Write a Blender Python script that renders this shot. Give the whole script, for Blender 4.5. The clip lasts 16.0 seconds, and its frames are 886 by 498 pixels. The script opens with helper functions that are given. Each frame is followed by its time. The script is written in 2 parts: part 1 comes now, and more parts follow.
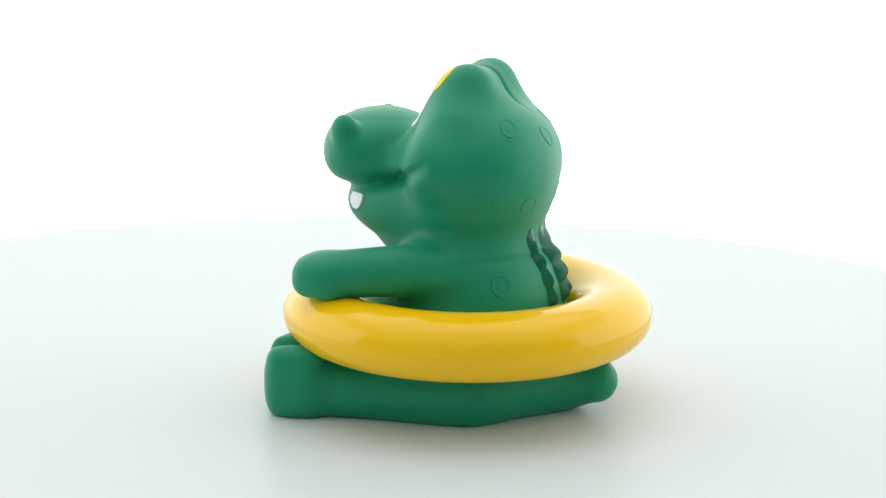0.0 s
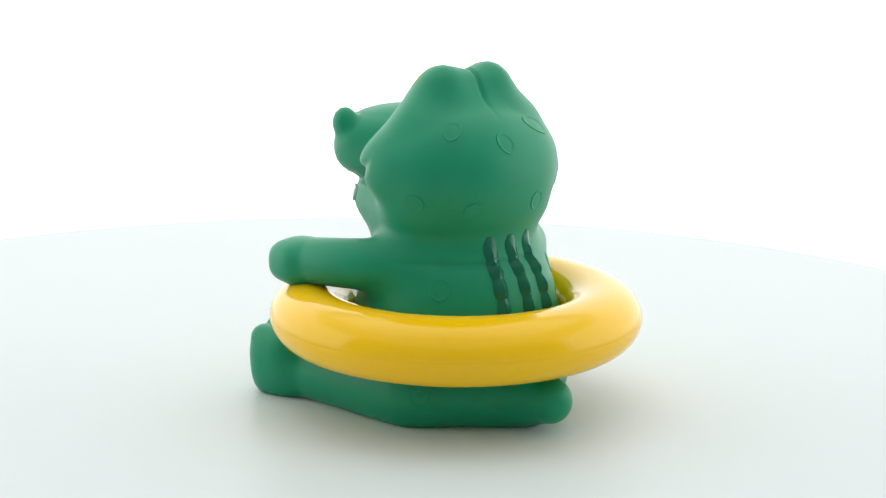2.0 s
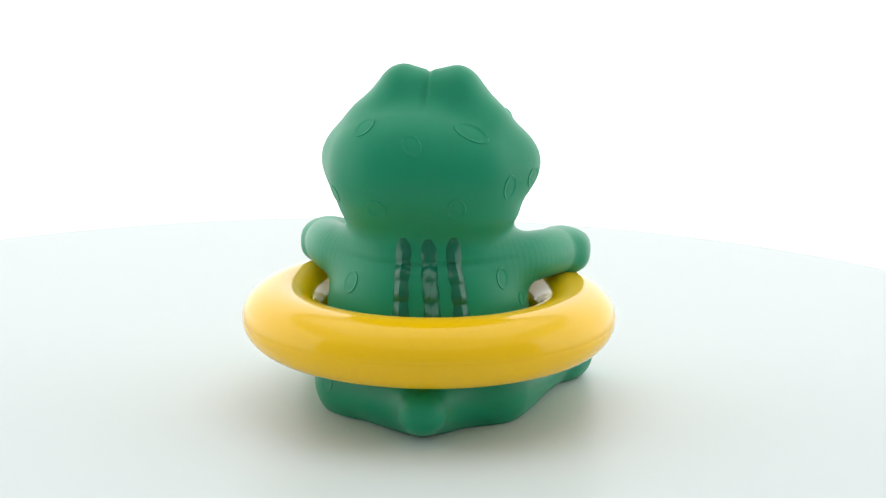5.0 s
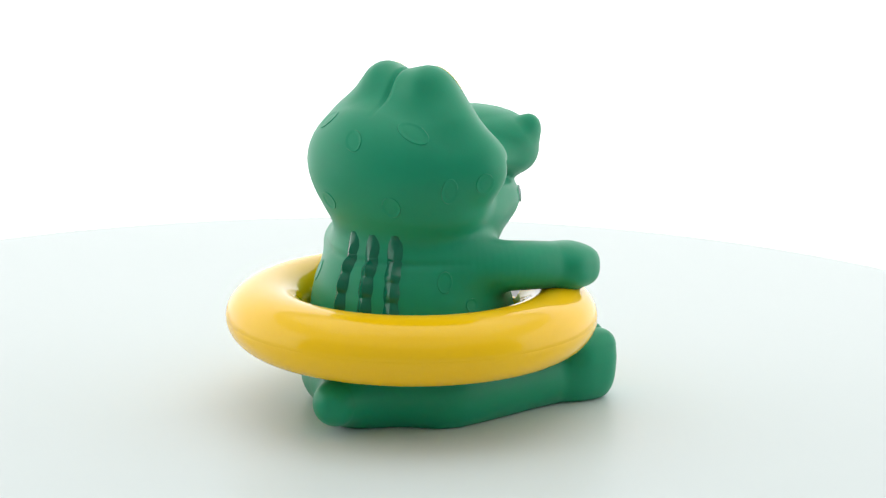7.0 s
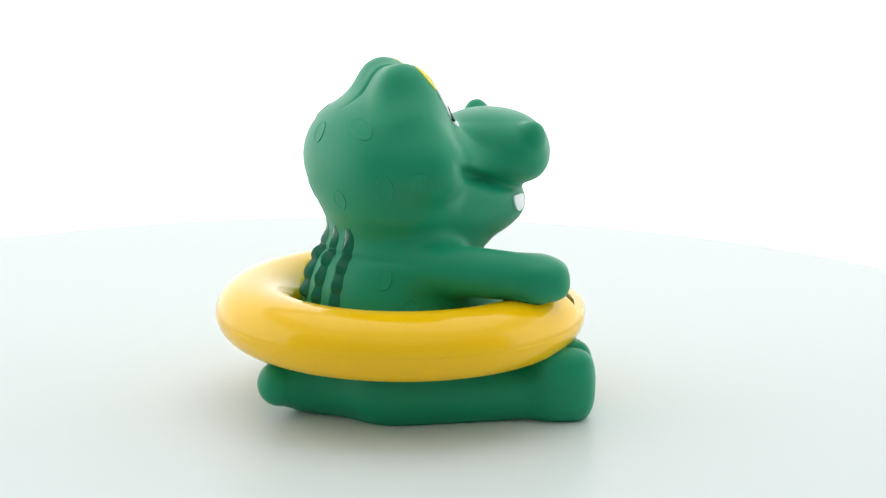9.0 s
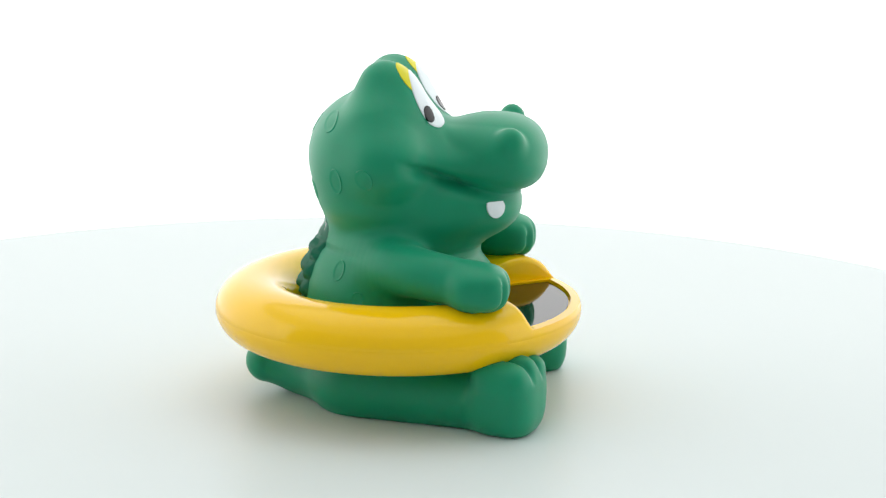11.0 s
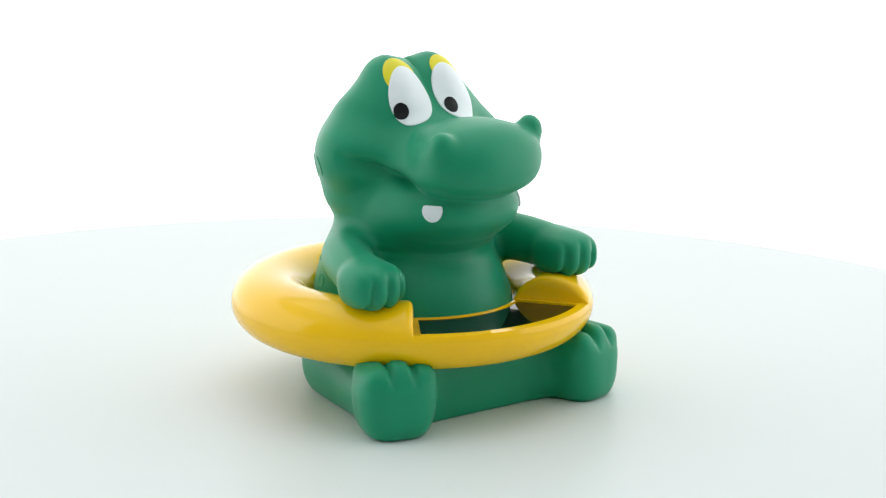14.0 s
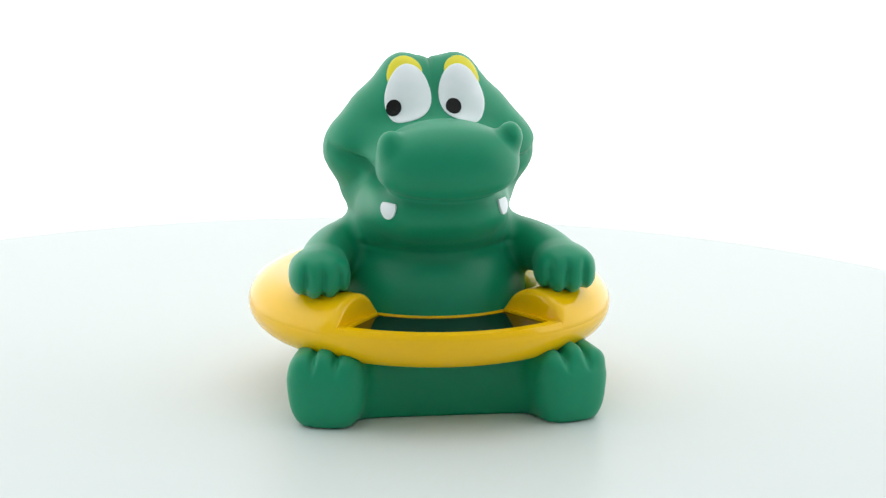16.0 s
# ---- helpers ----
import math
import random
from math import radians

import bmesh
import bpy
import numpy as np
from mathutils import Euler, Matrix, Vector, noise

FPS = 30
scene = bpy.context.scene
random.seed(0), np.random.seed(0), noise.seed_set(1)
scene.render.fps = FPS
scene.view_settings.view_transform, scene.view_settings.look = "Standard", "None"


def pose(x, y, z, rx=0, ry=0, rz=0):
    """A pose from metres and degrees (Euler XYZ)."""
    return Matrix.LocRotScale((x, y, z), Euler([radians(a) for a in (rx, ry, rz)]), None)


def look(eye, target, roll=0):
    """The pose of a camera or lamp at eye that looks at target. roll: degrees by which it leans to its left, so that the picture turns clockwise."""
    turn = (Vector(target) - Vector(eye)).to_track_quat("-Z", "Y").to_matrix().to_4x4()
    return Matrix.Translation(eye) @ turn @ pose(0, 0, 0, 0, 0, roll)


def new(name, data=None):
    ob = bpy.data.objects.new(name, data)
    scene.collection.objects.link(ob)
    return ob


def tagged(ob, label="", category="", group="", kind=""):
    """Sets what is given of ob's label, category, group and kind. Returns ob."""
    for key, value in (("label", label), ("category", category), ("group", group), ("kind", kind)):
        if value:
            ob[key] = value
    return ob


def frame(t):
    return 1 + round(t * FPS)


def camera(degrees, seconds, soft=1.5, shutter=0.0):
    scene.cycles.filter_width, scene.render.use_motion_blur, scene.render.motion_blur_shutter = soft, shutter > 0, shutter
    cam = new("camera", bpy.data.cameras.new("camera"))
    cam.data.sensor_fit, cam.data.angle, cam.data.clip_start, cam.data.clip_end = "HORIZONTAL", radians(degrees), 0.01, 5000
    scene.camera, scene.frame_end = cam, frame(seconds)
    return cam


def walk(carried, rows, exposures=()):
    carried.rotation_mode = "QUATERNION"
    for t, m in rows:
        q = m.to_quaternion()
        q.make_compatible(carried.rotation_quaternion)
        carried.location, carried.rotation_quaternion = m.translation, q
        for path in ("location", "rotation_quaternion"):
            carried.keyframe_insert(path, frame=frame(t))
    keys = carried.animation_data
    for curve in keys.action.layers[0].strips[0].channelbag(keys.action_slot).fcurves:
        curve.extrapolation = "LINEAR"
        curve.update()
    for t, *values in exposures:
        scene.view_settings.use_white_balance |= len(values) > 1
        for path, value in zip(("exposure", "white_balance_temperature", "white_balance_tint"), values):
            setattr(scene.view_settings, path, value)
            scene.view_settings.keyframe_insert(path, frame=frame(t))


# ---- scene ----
MM = 0.001
SECONDS = 16.0
TURN_SPEED = 14.79          # degrees per second, clockwise seen from above

# ---- camera: still on its stand ----
cam = camera(24.0, SECONDS, soft=1.3)
EYE = Vector((0.0, -0.624, 0.1864))
aim = Matrix.Translation(EYE) @ pose(0, 0, 0, 90 - 12.70, 0, -0.227) @ pose(0, 0, 0, 0, 0, 0.50)
walk(cam, [(0.0, aim), (SECONDS, aim)])

# ---- light: a bright white studio sweep behind, softened in front by an added wall ----
world = bpy.data.worlds.new("studio_light")
scene.world = world
world.use_nodes = True
wn = world.node_tree.nodes
wn["Background"].inputs["Color"].default_value = (0.93, 1.0, 0.995, 1)
wn["Background"].inputs["Strength"].default_value = 0.88
scene.view_settings.exposure = 0.0

def area_light(name, eye, target, size_x, size_y, watts, colour):
    lamp = bpy.data.lights.new(name, "AREA")
    lamp.shape, lamp.size, lamp.size_y = "RECTANGLE", size_x, size_y
    lamp.energy, lamp.color = watts, colour
    ob = new(name, lamp)
    ob.matrix_world = look(eye, target)
    return ob

area_light("softbox_top", (0.0, 0.22, 1.0), (0, 0.05, 0), 1.3, 0.9, 2.5, (1.0, 0.99, 0.97))


# ---- materials ----
def shader(name):
    m = bpy.data.materials.new(name)
    m.use_nodes = True
    nt = m.node_tree
    return m, nt.nodes, nt.links, nt.nodes["Principled BSDF"]


def mottled(name, dark, light, scale, rough, bump=0.05, grain=1500.0, coat=0.0, sss=0.0, sss_radius=(0.3, 1.0, 0.5), sss_scale=0.004, metal=0.0, spec=0.5):
    m, n, l, p = shader(name)
    tex = n.new("ShaderNodeTexCoord")
    broad = n.new("ShaderNodeTexNoise")
    broad.inputs["Scale"].default_value, broad.inputs["Detail"].default_value = scale, 4
    l.new(tex.outputs["Object"], broad.inputs["Vector"])
    ramp = n.new("ShaderNodeValToRGB")
    ramp.color_ramp.elements[0].position, ramp.color_ramp.elements[1].position = 0.3, 0.7
    ramp.color_ramp.elements[0].color, ramp.color_ramp.elements[1].color = (*dark, 1), (*light, 1)
    l.new(broad.outputs["Fac"], ramp.inputs["Fac"])
    l.new(ramp.outputs["Color"], p.inputs["Base Color"])
    fine = n.new("ShaderNodeTexNoise")
    fine.inputs["Scale"].default_value, fine.inputs["Detail"].default_value = grain, 3
    l.new(tex.outputs["Object"], fine.inputs["Vector"])
    rr = n.new("ShaderNodeMapRange")
    rr.inputs["To Min"].default_value, rr.inputs["To Max"].default_value = rough * 0.9, rough * 1.12
    l.new(broad.outputs["Fac"], rr.inputs["Value"])
    l.new(rr.outputs["Result"], p.inputs["Roughness"])
    if bump:
        b = n.new("ShaderNodeBump")
        b.inputs["Strength"].default_value, b.inputs["Distance"].default_value = bump, 0.0003
        l.new(fine.outputs["Fac"], b.inputs["Height"])
        l.new(b.outputs["Normal"], p.inputs["Normal"])
    p.inputs["Coat Weight"].default_value = coat
    p.inputs["Coat Roughness"].default_value = 0.06
    p.inputs["Metallic"].default_value = metal
    p.inputs["Specular IOR Level"].default_value = spec
    if sss:
        p.inputs["Sheen Weight"].default_value, p.inputs["Sheen Roughness"].default_value = 0.06, 0.45
        p.inputs["Subsurface Weight"].default_value = sss
        p.inputs["Subsurface Radius"].default_value = sss_radius
        p.inputs["Subsurface Scale"].default_value = sss_scale
    return m


GREEN = mottled("green_vinyl", (0.0010, 0.258, 0.128), (0.0013, 0.276, 0.138), 60, 0.42, 0.05, 1800, sss=0.3, sss_radius=(0.2, 1.0, 0.6), sss_scale=0.003, spec=0.34)
DARK_GREEN = mottled("dark_green_gloss", (0.001, 0.125, 0.068), (0.002, 0.145, 0.079), 120, 0.17, 0.03, 1500, spec=0.35)
YELLOW = mottled("yellow_plastic", (0.97, 0.55, 0.0008), (0.98, 0.57, 0.001), 40, 0.05, 0.010, 900, spec=0.42)
WHITE = mottled("white_paint", (0.80, 0.85, 0.88), (0.84, 0.88, 0.91), 200, 0.38, 0.03, 1200)
LID = mottled("yellow_paint", (0.72, 0.64, 0.003), (0.78, 0.69, 0.004), 200, 0.4, 0.03, 1200)
BLACK = mottled("black_paint", (0.003, 0.003, 0.003), (0.005, 0.005, 0.005), 200, 0.2, 0.02, 1200, spec=0.25)
PANEL = mottled("black_glass", (0.004, 0.005, 0.005), (0.006, 0.008, 0.008), 100, 0.06, 0.0, 900, spec=0.3)
TABLE = mottled("white_matt_board", (0.664, 0.710, 0.704), (0.676, 0.722, 0.716), 9, 0.36, 0.03, 700, spec=0.09)

# grey of the added front wall, set by how much fill it returns
BLOCK_GREY = mottled("grey_light_block", (0.33, 0.35, 0.35), (0.38, 0.40, 0.40), 4, 0.7, 0.1, 300, spec=0.2)


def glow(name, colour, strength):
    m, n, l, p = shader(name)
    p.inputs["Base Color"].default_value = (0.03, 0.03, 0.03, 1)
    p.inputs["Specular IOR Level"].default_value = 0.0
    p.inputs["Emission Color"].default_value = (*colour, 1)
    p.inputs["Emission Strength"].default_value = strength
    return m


# emission stands in for the bright light on the white sweep
SWEEP = glow("glowing_white_sweep", (1.0, 1.0, 1.0), 1.75)


def part(name, bm, material, parent, label="", smooth=True):
    me = bpy.data.meshes.new(name)
    bmesh.ops.recalc_face_normals(bm, faces=bm.faces)
    bm.to_mesh(me)
    bm.free()
    me.materials.append(material)
    if smooth:
        me.set_sharp_from_angle(angle=radians(38))
        me.polygons.foreach_set("use_smooth", [True] * len(me.polygons))
    ob = new(name, me)
    if parent:
        ob.parent = parent
    if label:
        tagged(ob, label)
    return ob


# ---- setting: the glowing white sweep and the round board that turns ----
def spun(bm, profile, steps, start=0.0, end=360.0):
    """Sweep a closed or open profile of (radius, height) round the z axis."""
    whole = abs(end - start) >= 359.99
    rings = []
    for i in range(steps if whole else steps + 1):
        a = radians(start + (end - start) * i / steps)
        rings.append([bm.verts.new((r * math.cos(a), r * math.sin(a), z)) for r, z in profile])
    for i in range(len(rings) - (0 if whole else 1)):
        a, b = rings[i], rings[(i + 1) % len(rings)]
        for k in range(len(profile) - 1):
            bm.faces.new((a[k], b[k], b[k + 1], a[k + 1]))
    return rings


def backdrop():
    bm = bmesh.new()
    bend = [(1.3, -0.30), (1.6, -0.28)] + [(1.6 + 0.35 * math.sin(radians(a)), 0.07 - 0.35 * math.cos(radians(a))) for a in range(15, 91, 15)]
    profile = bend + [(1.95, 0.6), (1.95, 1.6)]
    # arc carried past the view on both sides to add side light
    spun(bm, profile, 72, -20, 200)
    tagged(part("backdrop", bm, SWEEP, None), "plain white studio sweep, its brightness put in as an even glow", "backdrop", kind="structure")
    # unseen wall, added to hold back world light from the camera side
    bm = bmesh.new()
    spun(bm, [(1.93, -0.31), (1.93, 1.6), (2.05, 1.6), (2.05, -0.31), (1.93, -0.31)], 48, 200, 340)
    tagged(part("front_light_block", bm, BLOCK_GREY, None), "unseen grey wall added around the camera to block front light", "wall", kind="structure")
    bm = bmesh.new()
    bmesh.ops.create_grid(bm, x_segments=8, y_segments=8, size=2.4)
    floor = tagged(part("floor", bm, TABLE, None), "white floor of the photo studio", "floor", kind="structure")
    floor.location = (0, 0, -0.31)


def turntable():
    top = new("turntable")
    tagged(top, "large round matt white board turning on its stand", "turntable")
    top.location = (-0.024, 0, 0)
    bm = bmesh.new()
    R, T = 0.266, 0.012
    profile = [(0.0001, 0), (R - 0.0012, 0)]
    profile += [(R - 0.0012 + 0.0012 * math.sin(radians(a)), -0.0012 + 0.0012 * math.cos(radians(a))) for a in (22.5, 45, 67.5, 90)]
    profile += [(R, -T), (0.0001, -T)]
    spun(bm, profile, 160)
    bmesh.ops.remove_doubles(bm, verts=bm.verts, dist=0.0003)
    plate = part("plate", bm, TABLE, top, smooth=False)
    bm = bmesh.new()
    spun(bm, [(0.0001, -T), (0.055, -T), (0.055, -0.27), (0.12, -0.285), (0.12, -0.31), (0.0001, -0.31)], 64)
    part("stand", bm, TABLE, top, smooth=False)
    return top


# ---- the crocodile's form, in millimetres: rounded volumes melted together ----
def ball(p, c, r, tilt=0.0):
    """Ellipsoid at c with half sizes r, leaning forwards by tilt degrees round x."""
    q = [p[0] - c[0], p[1] - c[1], p[2] - c[2]]
    if tilt:
        s, k = math.sin(radians(tilt)), math.cos(radians(tilt))
        q[1], q[2] = k * q[1] + s * q[2], -s * q[1] + k * q[2]
    k0 = np.sqrt((q[0] / r[0]) ** 2 + (q[1] / r[1]) ** 2 + (q[2] / r[2]) ** 2)
    k1 = np.sqrt((q[0] / r[0] ** 2) ** 2 + (q[1] / r[1] ** 2) ** 2 + (q[2] / r[2] ** 2) ** 2)
    return k0 * (k0 - 1) / np.maximum(k1, 1e-6)


def limb(p, a, b, ra, rb):
    """Tapered rod from a to b."""
    d = [b[i] - a[i] for i in range(3)]
    dd = sum(v * v for v in d)
    h = np.clip(((p[0] - a[0]) * d[0] + (p[1] - a[1]) * d[1] + (p[2] - a[2]) * d[2]) / dd, 0, 1)
    return np.sqrt((p[0] - a[0] - h * d[0]) ** 2 + (p[1] - a[1] - h * d[1]) ** 2 + (p[2] - a[2] - h * d[2]) ** 2) - (ra + (rb - ra) * h)


def melt(a, b, k):
    h = np.clip(0.5 + 0.5 * (b - a) / k, 0, 1)
    return b + (a - b) * h - k * h * (1 - h)


def carve(a, b, k):
    return -melt(-a, -b, k)


def block(p, c, half, r):
    """Box with soft edges of radius r."""
    q = [np.abs(p[i] - c[i]) - (half[i] - r) for i in range(3)]
    out = np.sqrt(sum(np.maximum(v, 0) ** 2 for v in q))
    return out + np.minimum(np.maximum(np.maximum(q[0], q[1]), q[2]), 0) - r


def pillow(p, c, r, e):
    """Fuller than an ellipsoid: exponent e above 2."""
    q = [np.abs(p[i] - c[i]) / r[i] for i in range(3)]
    f = (q[0] ** e + q[1] ** e + q[2] ** e + 1e-9) ** (1 / e)
    g = np.sqrt(sum((q[i] ** (e - 1) / r[i]) ** 2 for i in range(3))) / np.maximum(f, 1e-3) ** (e - 1)
    return (f - 1) / np.maximum(g, 0.01)


def turned(p, y0, degrees):
    """The point seen from a frame turned by degrees round the upright line at (0, y0)."""
    s, k = math.sin(radians(degrees)), math.cos(radians(degrees))
    return (k * p[0] + s * (p[1] - y0), y0 - s * p[0] + k * (p[1] - y0), p[2])


def head_form(p):
    p = (p[0] + 0.4, p[1], p[2])
    m = (np.abs(p[0]), p[1], p[2])
    q = turned(p, -17.0, 5.0)           # the snout looks a little to the toy's left
    n = (np.abs(q[0]), q[1], q[2])
    nape = ball(p, (0, 3, 63), (26.3, 20.3, 14))
    up = melt(ball(p, (-0.2, 4.4, 74.5), (29.2, 22.8, 20.4)), nape, 6)
    up = melt(up, ball(p, (8, 8, 75.5), (20.8, 18.6, 17)), 6)
    up = melt(up, ball(m, (14, 3, 86.3), (10.6, 10, 9)), 5)
    up = melt(up, ball(m, (22.8, 0, 76), (9.8, 10, 9.5)), 6)
    domes = ball(m, (8.0, 1.0, 90.4), (9.6, 10.6, 14.6), -18)
    domes = melt(domes, ball(p, (0, 2.4, 91.0), (8.6, 8.4, 12.2), -18), 4.5)
    up = melt(up, domes, 5.5)
    up = up + 0.55 * np.exp(-(p[0] / 0.8) ** 2) * np.clip((p[2] - 90) / 6, 0, 1) * np.clip((p[1] + 4) / 5, 0, 1)     # crease between the brows
    up = melt(up, ball(q, (0, -18, 75), (19, 20, 8.6)), 7)
    up = melt(up, pillow(q, (0, -31.6, 76.5), (21.4, 13.8, 11.8), 2.2), 6)
    up = melt(up, ball(q, (0, -25, 78.9), (15, 12, 8.6)), 4)
    up = melt(up, limb(n, (15.6, -31.0, 79.6), (7.5, -15, 80.6), 4.4, 3.0), 3)
    up = melt(up, ball(q, (-17.7, -34.2, 82.0), (3.9, 4.2, 4.7)), 2.2)
    up = melt(up, ball(q, (18.1, -34.0, 83.8), (3.8, 4.1, 4.7)), 2.2)
    low = melt(nape, ball(p, (0, -9, 57.5), (21.7, 18, 11)), 6)
    low = melt(low, pillow(q, (0, -17.4, 62.6), (20.5, 20.4, 11.4), 2.5), 9)
    d = melt(up, low, 2.2)
    # smile: a crease from the lip up to the cheek, the upper lip hanging over it
    line = np.interp(q[1], [-46, -40, -32, -27, -20, -15, -5, 1], [66.6, 66, 66.0, 67.0, 69.4, 71.6, 76, 78.5])
    fade = np.clip((-1.0 - q[1]) / 6, 0, 1) * np.interp(q[1], [-42, -34, -27, -20, -8], [0.4, 0.9, 1.4, 1.7, 1.6])
    h = p[2] - line
    cut = np.exp(-(h / np.where(h > 0, 1.5, 2.5)) ** 2)
    swell = 0.9 * np.exp(-((h - 4.2) / 3.0) ** 2)
    return d + fade * (cut - 0.3 * swell)


def torso_form(p):
    d = ball(p, (0, 2, 29), (30.6, 28, 32))
    d = melt(d, ball(p, (0, 0.4, 51), (24.0, 20.6, 14)), 5)
    d = melt(d, ball(p, (0, -7, 50), (21.5, 17.5, 11)), 5)
    d = melt(d, ball(p, (0, -6.0, 27), (28.0, 26.9, 25)), 3)
    d = melt(d, ball(p, (0, 0, 9), (31, 33, 16)), 6)
    d = melt(d, block(p, (0, -18, 8), (27, 18.5, 14), 8), 5)
    # joint line round the neck
    return d + 0.6 * np.exp(-((p[2] - 48.3) / 1.0) ** 2)


def arm_form(m, out):
    # one smooth bow from the shoulder to the wrist
    a, b, c = (15.0, 6.0, 44.6), (30.0 + 1.5 * out, -1.0, 47.6), (36.8, -28.0 - 0.3 * out, 43.4)
    knots = []
    for i in range(21):
        u = i / 20
        knots.append([(1 - u) ** 2 * a[k] + 2 * u * (1 - u) * b[k] + u * u * c[k] for k in range(3)])
    radius = np.interp(np.linspace(0, 1, 21), [0, 0.3, 0.6, 1.0], [8.8, 8.1, 7.5, 7.0])
    d = limb(m, knots[0], knots[1], radius[0], radius[1])
    for i in range(1, 20):
        d = np.minimum(d, limb(m, knots[i], knots[i + 1], radius[i], radius[i + 1]))
    d = melt(d, pillow(m, (36.9, -28.8 - 0.3 * out, 43.1), (9.1, 9.0, 6.8), 2.7), 2.5)
    # grooves between the fingers
    front = np.clip((-28.5 - m[1]) / 4, 0, 1) * np.clip((48.5 - m[2]) / 5, 0, 1)
    for x in (31.4, 36.4, 41.4):
        d = d + 1.5 * front * np.exp(-((m[0] - x) / 1.1) ** 2)
    return d


def leg_form(m, drop):
    d = limb(m, (20.5, 9, 8.5), (32, -29, 8.2), 12.2, 10.0)
    # the foot is splayed outwards and narrows towards the ground
    s, k = math.sin(radians(17)), math.cos(radians(17))
    dx, dy = m[0] - 36.0, m[1] + 38.2
    taper = 1 + 0.010 * np.clip(13 - m[2], 0, 14)
    f = ((k * dx + s * dy) * taper, -s * dx + k * dy, m[2])
    d = melt(d, pillow(f, (0, 0, 11.0 - drop), (12.0, 9.9, 12.2), 3.0), 4)
    for x, z in ((-7.0, 19.0), (0, 20.2), (6.6, 18.6)):
        d = melt(d, limb(f, (x, 4.6, z - 0.4), (x, -4.4, z - 1.0), 4.1, 3.9), 1.2)
    # grooves between the toes, running down the front of the foot
    front = np.clip((4.6 - f[1]) / 4, 0, 1) * np.clip((m[2] - 15.5) / 5, 0, 1)
    for x in (-3.6, 3.3):
        d = d + 1.5 * front * np.exp(-((f[0] - x) / 1.0) ** 2)
    return d


def tail_form(p):
    d = limb(p, (-2, 20, 9.5), (-5, 40.6, 9.2), 12, 6.5)
    return melt(d, limb(p, (-3, 24, 14), (-5, 40, 10.8), 6, 4.0), 5)


def forms(p):
    """Distances to each member's form, in the order of MEMBERS."""
    m = (np.abs(p[0]), p[1], p[2])
    arm = np.where(p[0] > 0, arm_form(m, 3.0), arm_form(m, 1.5))
    leg = np.where(p[0] > 0, leg_form((p[0] + 0.2, p[1] + 0.9, p[2]), 1.2), leg_form((0.8 - p[0], p[1], p[2]), 0.4))
    far = 400.0
    left = p[0] > 0
    return [head_form(p), torso_form(p), np.where(left, arm, far), np.where(left, far, arm),
            np.where(left, leg, far), np.where(left, far, leg), tail_form(p)]


MEMBERS = ("head", "torso", "arm", "arm", "leg", "leg", "tail")


def whole_form(p, parts=None):
    f = parts or forms(p)
    d = melt(f[0], f[1], 5.0)
    d = melt(d, np.minimum(f[2], f[3]), 5.0)
    d = melt(d, np.minimum(f[4], f[5]), 8.0)
    d = melt(d, f[6], 10.0)
    return carve(d, -p[2], 0.9)     # flat underside


def slope(p):
    h = 0.15
    g = []
    for i in range(3):
        a, b = list(p), list(p)
        a[i], b[i] = p[i] + h, p[i] - h
        g.append((whole_form(a) - whole_form(b)) / (2 * h))
    g = np.stack(g, 1)
    return g / np.maximum(np.linalg.norm(g, axis=1, keepdims=True), 1e-9)


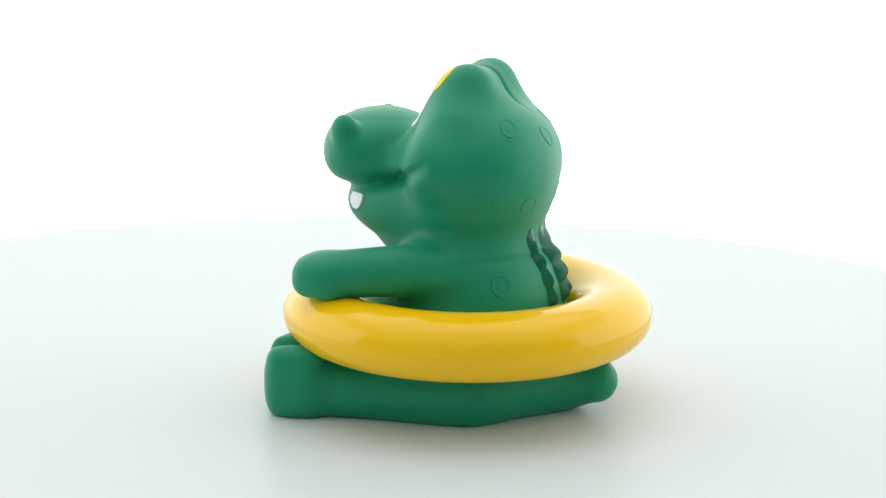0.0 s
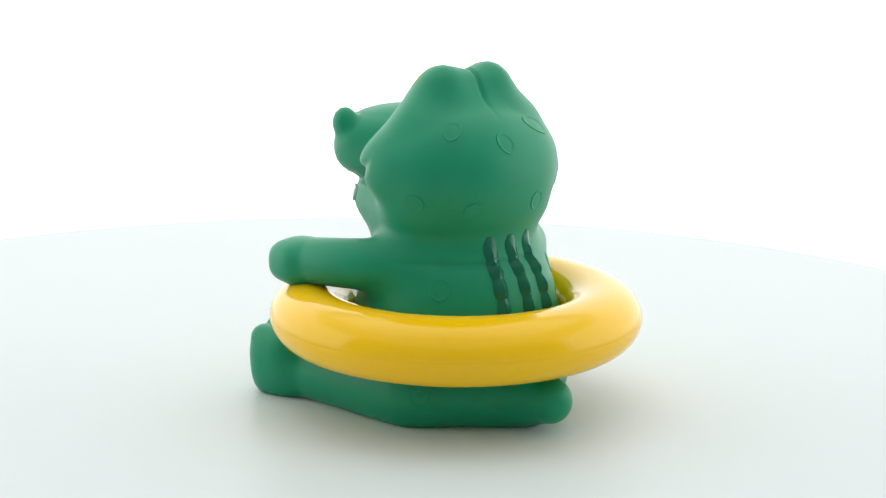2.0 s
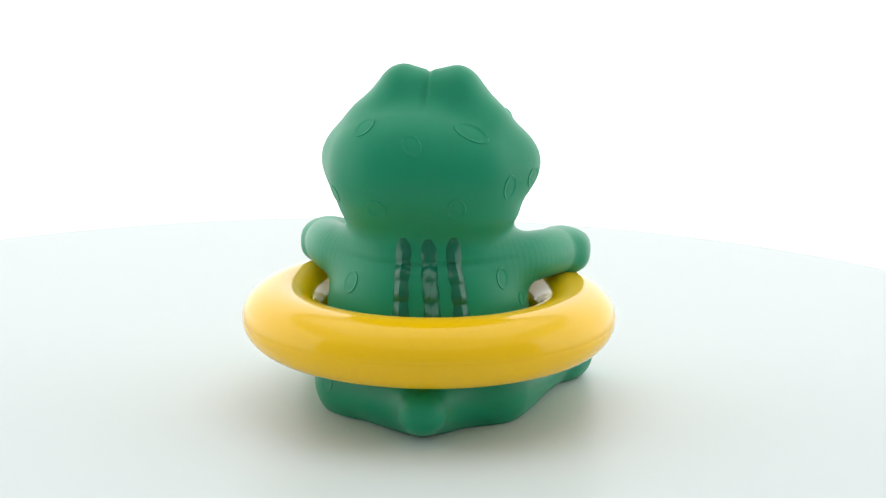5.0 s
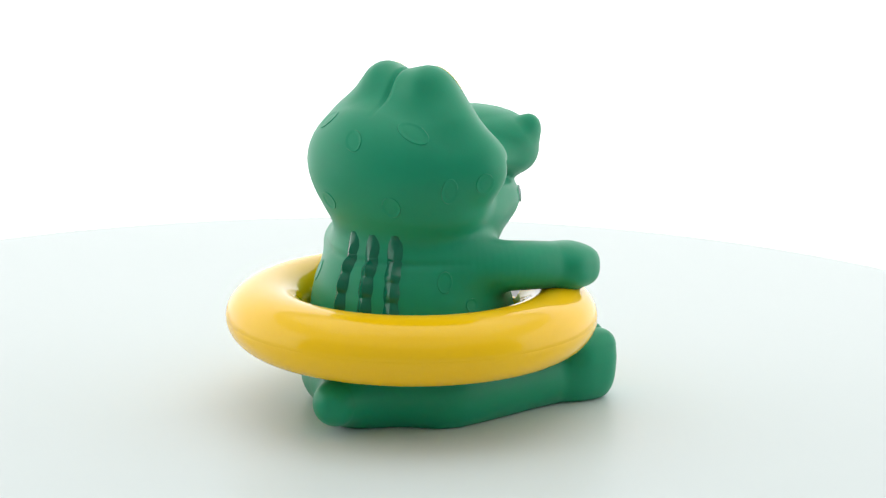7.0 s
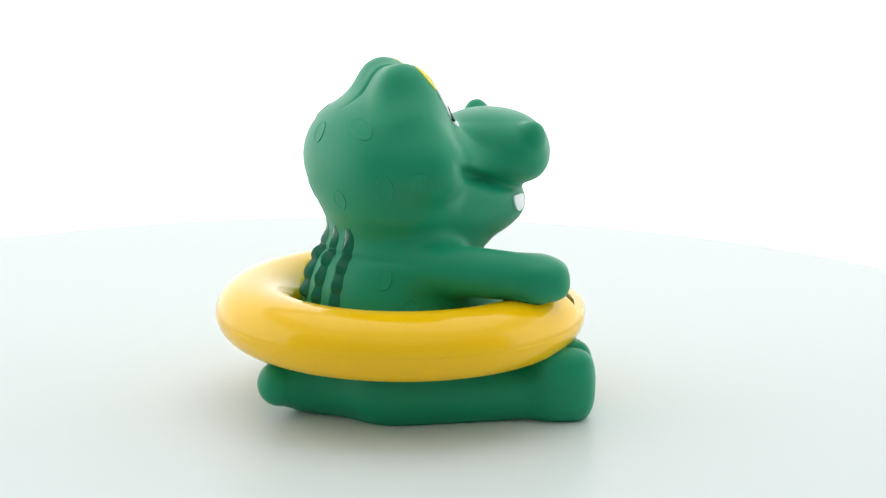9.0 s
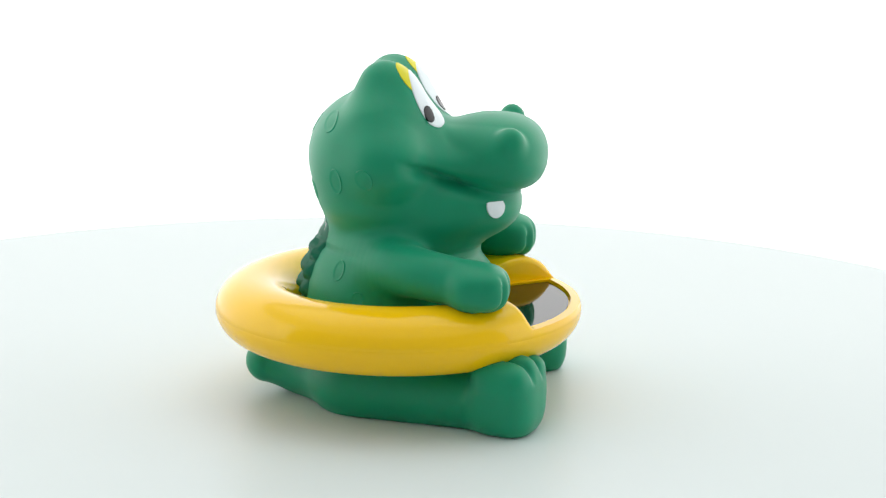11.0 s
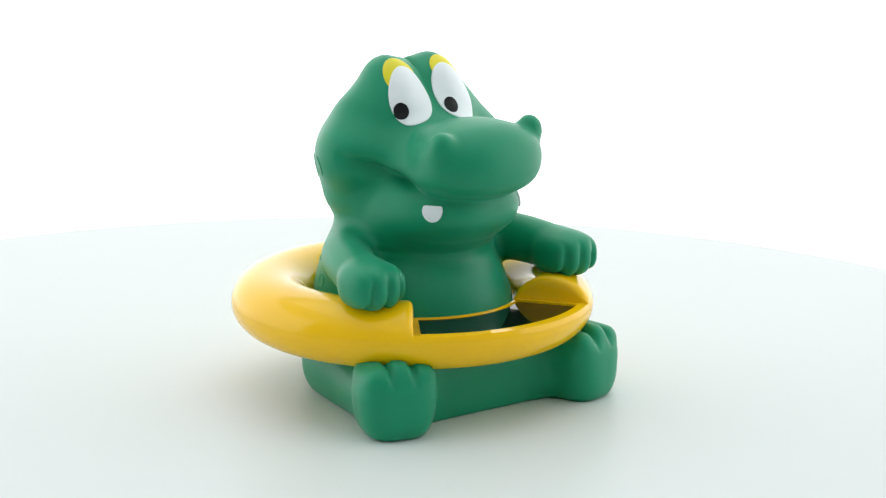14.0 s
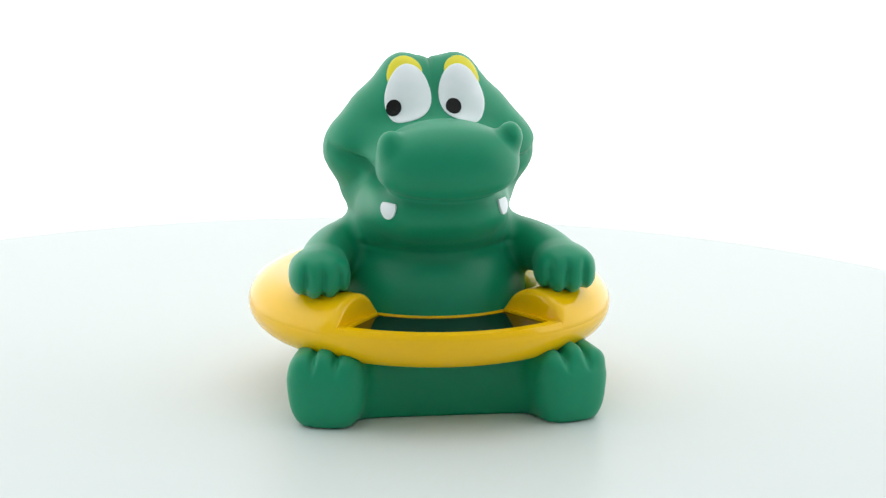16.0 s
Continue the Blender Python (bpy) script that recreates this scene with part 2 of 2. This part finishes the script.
def skin(step):
    """A closed quad skin over the form (one vertex a crossed cell)."""
    lo, hi = np.array([-56.0, -57.0, -2.0]), np.array([56.0, 56.0, 112.0])
    axes = [np.arange(lo[i], hi[i], step, dtype=np.float32) for i in range(3)]
    n = [len(a) for a in axes]
    grid = np.empty(n, dtype=np.float32)
    for k0 in range(0, n[0], 24):
        X, Y, Z = np.meshgrid(axes[0][k0:k0 + 24], axes[1], axes[2], indexing="ij")
        grid[k0:k0 + 24] = whole_form((X, Y, Z))
    inside = grid < 0
    corners = [(i, j, k) for i in (0, 1) for j in (0, 1) for k in (0, 1)]

    def corner(a, c):
        return a[c[0]:n[0] - 1 + c[0], c[1]:n[1] - 1 + c[1], c[2]:n[2] - 1 + c[2]]

    count = sum(corner(inside, c).astype(np.int8) for c in corners)
    cells = np.argwhere((count > 0) & (count < 8))
    number = -np.ones((n[0] - 1, n[1] - 1, n[2] - 1), dtype=np.int64)
    number[tuple(cells.T)] = np.arange(len(cells))
    total, hits = np.zeros((len(cells), 3)), np.zeros(len(cells))
    for a in corners:
        for ax in range(3):
            if a[ax]:
                continue
            b = list(a)
            b[ax] = 1
            va, vb = grid[tuple((cells + a).T)], grid[tuple((cells + b).T)]
            cross = (va < 0) != (vb < 0)
            w = np.where(cross, va / np.where(cross, va - vb, 1), 0)
            q = np.tile(np.array(a, float), (len(cells), 1))
            q[:, ax] = w
            total += q * cross[:, None]
            hits += cross
    verts = lo + step * (cells + total / hits[:, None])
    faces = []
    for ax in range(3):
        u, v = (ax + 1) % 3, (ax + 2) % 3
        s0, s1 = [slice(None)] * 3, [slice(None)] * 3
        s0[ax], s1[ax] = slice(0, -1), slice(1, None)
        edges = np.argwhere(inside[tuple(s0)] != inside[tuple(s1)])
        edges = edges[(edges[:, u] > 0) & (edges[:, v] > 0) & (edges[:, u] < n[u] - 1) & (edges[:, v] < n[v] - 1)]
        out = inside[tuple(s0)][tuple(edges.T)]
        quad = []
        for du, dv in ((1, 1), (0, 1), (0, 0), (1, 0)):
            c = edges.copy()
            c[:, u] -= du
            c[:, v] -= dv
            quad.append(number[tuple(c.T)])
        quad = np.stack(quad, 1)
        quad[~out] = quad[~out][:, ::-1]
        faces.append(quad)
    faces = np.concatenate(faces)
    for _ in range(2):              # settle the vertices on the form
        p = tuple(verts.T)
        verts = verts - slope(p) * np.clip(whole_form(p), -0.5, 0.5)[:, None]
    return verts, faces


def crocodile(toy):
    verts, faces = skin(0.75)
    normals = slope(tuple(verts.T))
    mid = verts[faces].mean(axis=1)
    owner = np.argmin(np.stack(forms(tuple(mid.T))), axis=0)
    made = []
    for i, name in enumerate(MEMBERS):
        own = faces[owner == i]
        used, index = np.unique(own, return_inverse=True)
        me = bpy.data.meshes.new(name)
        me.from_pydata((verts[used] * MM).tolist(), [], index.reshape(-1, 4).tolist())
        me.polygons.foreach_set("use_smooth", [True] * len(me.polygons))
        me.normals_split_custom_set_from_vertices(normals[used].tolist())
        me.materials.append(GREEN)
        ob = new(name, me)
        ob.parent = toy
        made.append(ob)
    return made


def settle(p):
    """Bring points onto the skin along its slope."""
    for _ in range(8):
        q = tuple(p.T)
        p = p - slope(q) * np.clip(whole_form(q), -2, 2)[:, None] * 0.9
    return p


def patch(name, material, parent, centre, outline, lift, label="", rings=7, steps=40, dish=False):
    """A thin raised patch that follows the skin (a dish has a raised rim): outline(angle) gives its radius in mm, measured across the slope at centre."""
    c = settle(np.array([centre], float))
    nrm = slope(tuple(c.T))[0]
    up = np.array([0, 0, 1.0]) - nrm * nrm[2]
    up /= np.linalg.norm(up)
    side = np.cross(up, nrm)
    rows = [0.0] + [0.9 * (i + 1) / (rings - 2) for i in range(rings - 2)] + [0.96, 1.0]
    pts, lifts = [c[0]], [lift * (0.15 if dish else 1.0)]
    for k, s in enumerate(rows[1:]):
        for j in range(steps):
            a = 2 * math.pi * j / steps
            x, y = outline(a)
            pts.append(c[0] + side * x * s + up * y * s)
            lifts.append(lift * ((0.0 if s == 1.0 else 1.0 if s > 0.8 else 0.15) if dish else (0.55 if s == 1.0 else 1.0)))
    pts = settle(np.array(pts))
    nn = slope(tuple(pts.T))
    lifts = np.array(lifts)
    top = pts + nn * lifts[:, None]
    rim = pts[-steps:] - nn[-steps:] * 0.6
    bm = bmesh.new()
    vs = [bm.verts.new(v * MM) for v in top]
    low = [bm.verts.new(v * MM) for v in rim]
    for j in range(steps):
        bm.faces.new((vs[0], vs[1 + j], vs[1 + (j + 1) % steps]))
    for k in range(rings - 1):
        for j in range(steps):
            a, b = 1 + k * steps + j, 1 + k * steps + (j + 1) % steps
            bm.faces.new((vs[a], vs[a + steps], vs[b + steps], vs[b]))
    last = 1 + (rings - 1) * steps
    for j in range(steps):
        bm.faces.new((vs[last + j], low[j], low[(j + 1) % steps], vs[last + (j + 1) % steps]))
    return part(name, bm, material, parent, label)


def back_ridge(torso, x0, x1):
    """A keel down the back, notched into four scales."""
    n = 49
    u = np.linspace(0, 1, n)
    z = 56.0 - 23.5 * u
    base = settle(np.stack([x0 + (x1 - x0) * u, 23.5 + 5 * u, z], 1))
    nrm = slope(tuple(base.T))
    along = np.gradient(base, axis=0)
    along /= np.linalg.norm(along, axis=1, keepdims=True)
    side = np.cross(along, nrm)
    cell = (u * 4.0) % 1.0
    high = (1.15 + 1.0 * np.sin(np.pi * cell ** 1.4) ** 0.8) * np.clip(np.minimum(u * 3.5, (1 - u) * 14), 0.15, 1)
    wide = (2.05 + 0.3 * np.sin(np.pi * cell ** 1.4)) * np.clip(u * 6 + 0.55, 0, 1)
    bm = bmesh.new()
    rows = []
    for i in range(n):
        row = []
        for a, b in ((-1.2, -0.5), (-0.8, 0.28), (-0.3, 0.74), (0, 1.0), (0.3, 0.74), (0.8, 0.28), (1.2, -0.5)):
            row.append(bm.verts.new((base[i] + side[i] * a * wide[i] + nrm[i] * (b * high[i] if b > 0 else b)) * MM))
        rows.append(row)
    for i in range(n - 1):
        for k in range(6):
            bm.faces.new((rows[i][k], rows[i][k + 1], rows[i + 1][k + 1], rows[i + 1][k]))
    bm.faces.new(rows[0])
    bm.faces.new(rows[-1])
    return part("back_ridge", bm, DARK_GREEN, torso, "notched dark green glossy keel")


def swim_ring(toy):
    ring = new("swim_ring")
    ring.parent = toy
    R, A, B, Z = 44.3, 12.2, 10.0, 28.0
    full = []
    for k in range(49):
        a = radians(k * 7.5)
        r, z = A * math.cos(a), B * math.sin(a)
        if k in (0, 48):
            r -= 0.07
        full.append(((R + r) * MM, (Z + z) * MM))
    full[1:1] = [((R + A - 0.02) * MM, (Z + 0.22) * MM)]
    full[-1:-1] = [((R + A - 0.02) * MM, (Z - 0.22) * MM)]
    cut = 36.6
    bm = bmesh.new()
    zt = (Z + 2.4) * MM
    start, end = -90 + cut, 270 - cut
    soft = 2.0                      # rounding of the two ends, mm

    def section(inset):
        out = []
        for r, z in full:
            k = 1 - inset / 10.0 * min(max((z - zt) / (3 * MM), 0), 1)
            out.append(((R + (r / MM - R) * k) * MM, (Z + (z / MM - Z) * k) * MM))
        return out

    bend = math.degrees(soft / R)
    rings = spun(bm, full, 200, start + bend, end - bend)
    for src, ang, sign in ((rings[0], start, 1), (rings[-1], end, -1)):
        for a in (18, 36, 54, 72, 90):
            turn = radians(ang + sign * bend * (1 - math.sin(radians(a))))
            cap = [bm.verts.new((r * math.cos(turn), r * math.sin(turn), z)) for r, z in section(soft * (1 - math.cos(radians(a))))]
            for k in range(len(cap) - 1):
                bm.faces.new((cap[k], src[k], src[k + 1], cap[k + 1]))
            src = cap
        bm.faces.new(src[:-1])
    body = part("tube", bm, YELLOW, ring)
    # front tray that holds the black display
    ro, ri = (R + A * 0.97) * MM, (R - A * 0.97) * MM
    lower = [p for p in full[24:] if p[1] <= zt] + [p for p in full[1:6] if p[1] <= zt]
    prof = [(ri + 0.0014, zt - 0.0014), (ri + 0.0011, zt - 0.0002), (ri + 0.0003, zt - 0.0002)] + lower + [(ro - 0.0003, zt), (ro - 0.0030, zt + 0.0002), (ro - 0.0034, zt - 0.0014), (ri + 0.0014, zt - 0.0014)]
    flush = [(ri + 0.0016, zt), (ri + 0.0012, zt)] + lower + [(ro - 0.0003, zt), (ro - 0.0030, zt + 0.0002), (ro - 0.0034, zt), (ri + 0.0016, zt)]
    bm = bmesh.new()
    edge = 34.4
    for outline, a0, a1 in ((prof, -90 - edge, -90 + edge), (flush, -90 - cut - 0.2, -90 - edge), (flush, -90 + edge, -90 + cut + 0.2)):
        ends = spun(bm, outline, 48 if outline is prof else 4, a0, a1)
        if outline is flush:
            bm.faces.new(ends[0][:-1])
            bm.faces.new(ends[-1][:-1])
    part("tray", bm, YELLOW, ring)
    bm = bmesh.new()
    g = [(ri + 0.0017, zt - 0.0016), (ri + 0.0017, zt - 0.0006), (ro - 0.0038, zt - 0.0006), (ro - 0.0038, zt - 0.0016)]
    sl = spun(bm, g, 60, -90 - edge + 0.3, -90 + edge - 0.3)
    bm.faces.new(sl[0])
    bm.faces.new(sl[-1])
    part("display", bm, PANEL, ring, "glossy black display panel", smooth=False)
    return ring


def bath_toy():
    toy = new("toy_crocodile")
    tagged(toy, "green vinyl crocodile sitting in a yellow ring on white board", "bath toy")
    members = crocodile(toy)
    head, torso = members[0], members[1]
    swim_ring(toy)
    def oval(rx, ry, lean=0.0, egg=0.0):
        k, n = math.cos(radians(lean)), math.sin(radians(lean))

        def outline(a):
            x, y = rx * math.cos(a) * (1 + egg * math.sin(a)), ry * math.sin(a)
            return k * x - n * y, n * x + k * y
        return outline

    def tooth_line(a):
        x, y = 3.1 * math.cos(a), 3.2 * math.sin(a)
        return x * (1.0 + 0.12 * math.sin(a)), min(y, 1.9) if abs(x) < 2.9 else y

    for s in (-1, 1):
        eye = patch("eye", WHITE, head, (s * 8.4, -9, 93.8), oval(7.6, 10.3, s * 9, -0.08), 0.35, "white painted eye", rings=10)
        patch("eyelid", LID, head, (s * 9.0, -5, 99.9), oval(6.2, 7.0, s * 12), 0.18, "yellow painted eyelid", rings=10)
        patch("pupil", BLACK, head, (-12.8 if s < 0 else 5.4, -11, 89.6), oval(2.4, 2.7), 0.62, "black painted pupil", rings=5, steps=28)
        patch("tooth", WHITE, head, (17.6, -28.6, 62.9) if s > 0 else (-16.4, -31.4, 62.7), tooth_line, 0.6, "white painted tooth", rings=6, steps=32)
    for c, rx, ry, lean in (((-15.0, 18, 87), 2.9, 5.6, 55), ((1.2, 25.5, 84), 2.7, 3.7, 30), ((15.5, 18.7, 87), 2.6, 3.6, -20),
                            ((-26.4, 15, 70.8), 2.5, 3.9, 0), ((-31.8, 5.5, 72.5), 3.0, 3.3, 25), ((-12, 24.5, 65.5), 2.8, 3.2, 15),
                            ((11.5, 24.3, 65), 3.2, 2.9, 0), ((25.3, 14.3, 67.5), 3.4, 2.8, 10)):
        patch("spot", GREEN, head, c, oval(rx, ry, lean), 0.22, rings=8, steps=32, dish=True)
    for c, rx, ry, lean in (((20.5, 20.2, 42), 3.0, 3.5, 0), ((-24.5, 14.5, 43.7), 2.2, 3.3, -10), ((-28.4, 7.6, 36.2), 2.0, 2.1, 0)):
        patch("spot", GREEN, torso, c, oval(rx, ry, lean), 0.22, rings=8, steps=32, dish=True)
    patch("spot", GREEN, members[4], (29.6, 22.4, 10.8), oval(2.6, 2.6), 0.22, rings=8, steps=32, dish=True)
    for x0, x1 in ((4.3, 3.2), (-3.4, -5.9), (-11.6, -15.0)):
        back_ridge(torso, x0, x1)
    return toy


backdrop()
table = turntable()
toy = bath_toy()


def motions():
    rows, spin = [], []
    for i in range(17):
        t = SECONDS * i / 16
        turn = -TURN_SPEED * (t - 16.0)
        m = pose(0, 0, 0, 0, 0, turn) @ pose(-0.00168, 0.01102, 0, 0, 0, 8.0)
        rows.append((t, m))
        spin.append((t, pose(-0.024, 0, 0, 0, 0, turn)))
    walk(toy, rows)
    walk(table, spin)


motions()
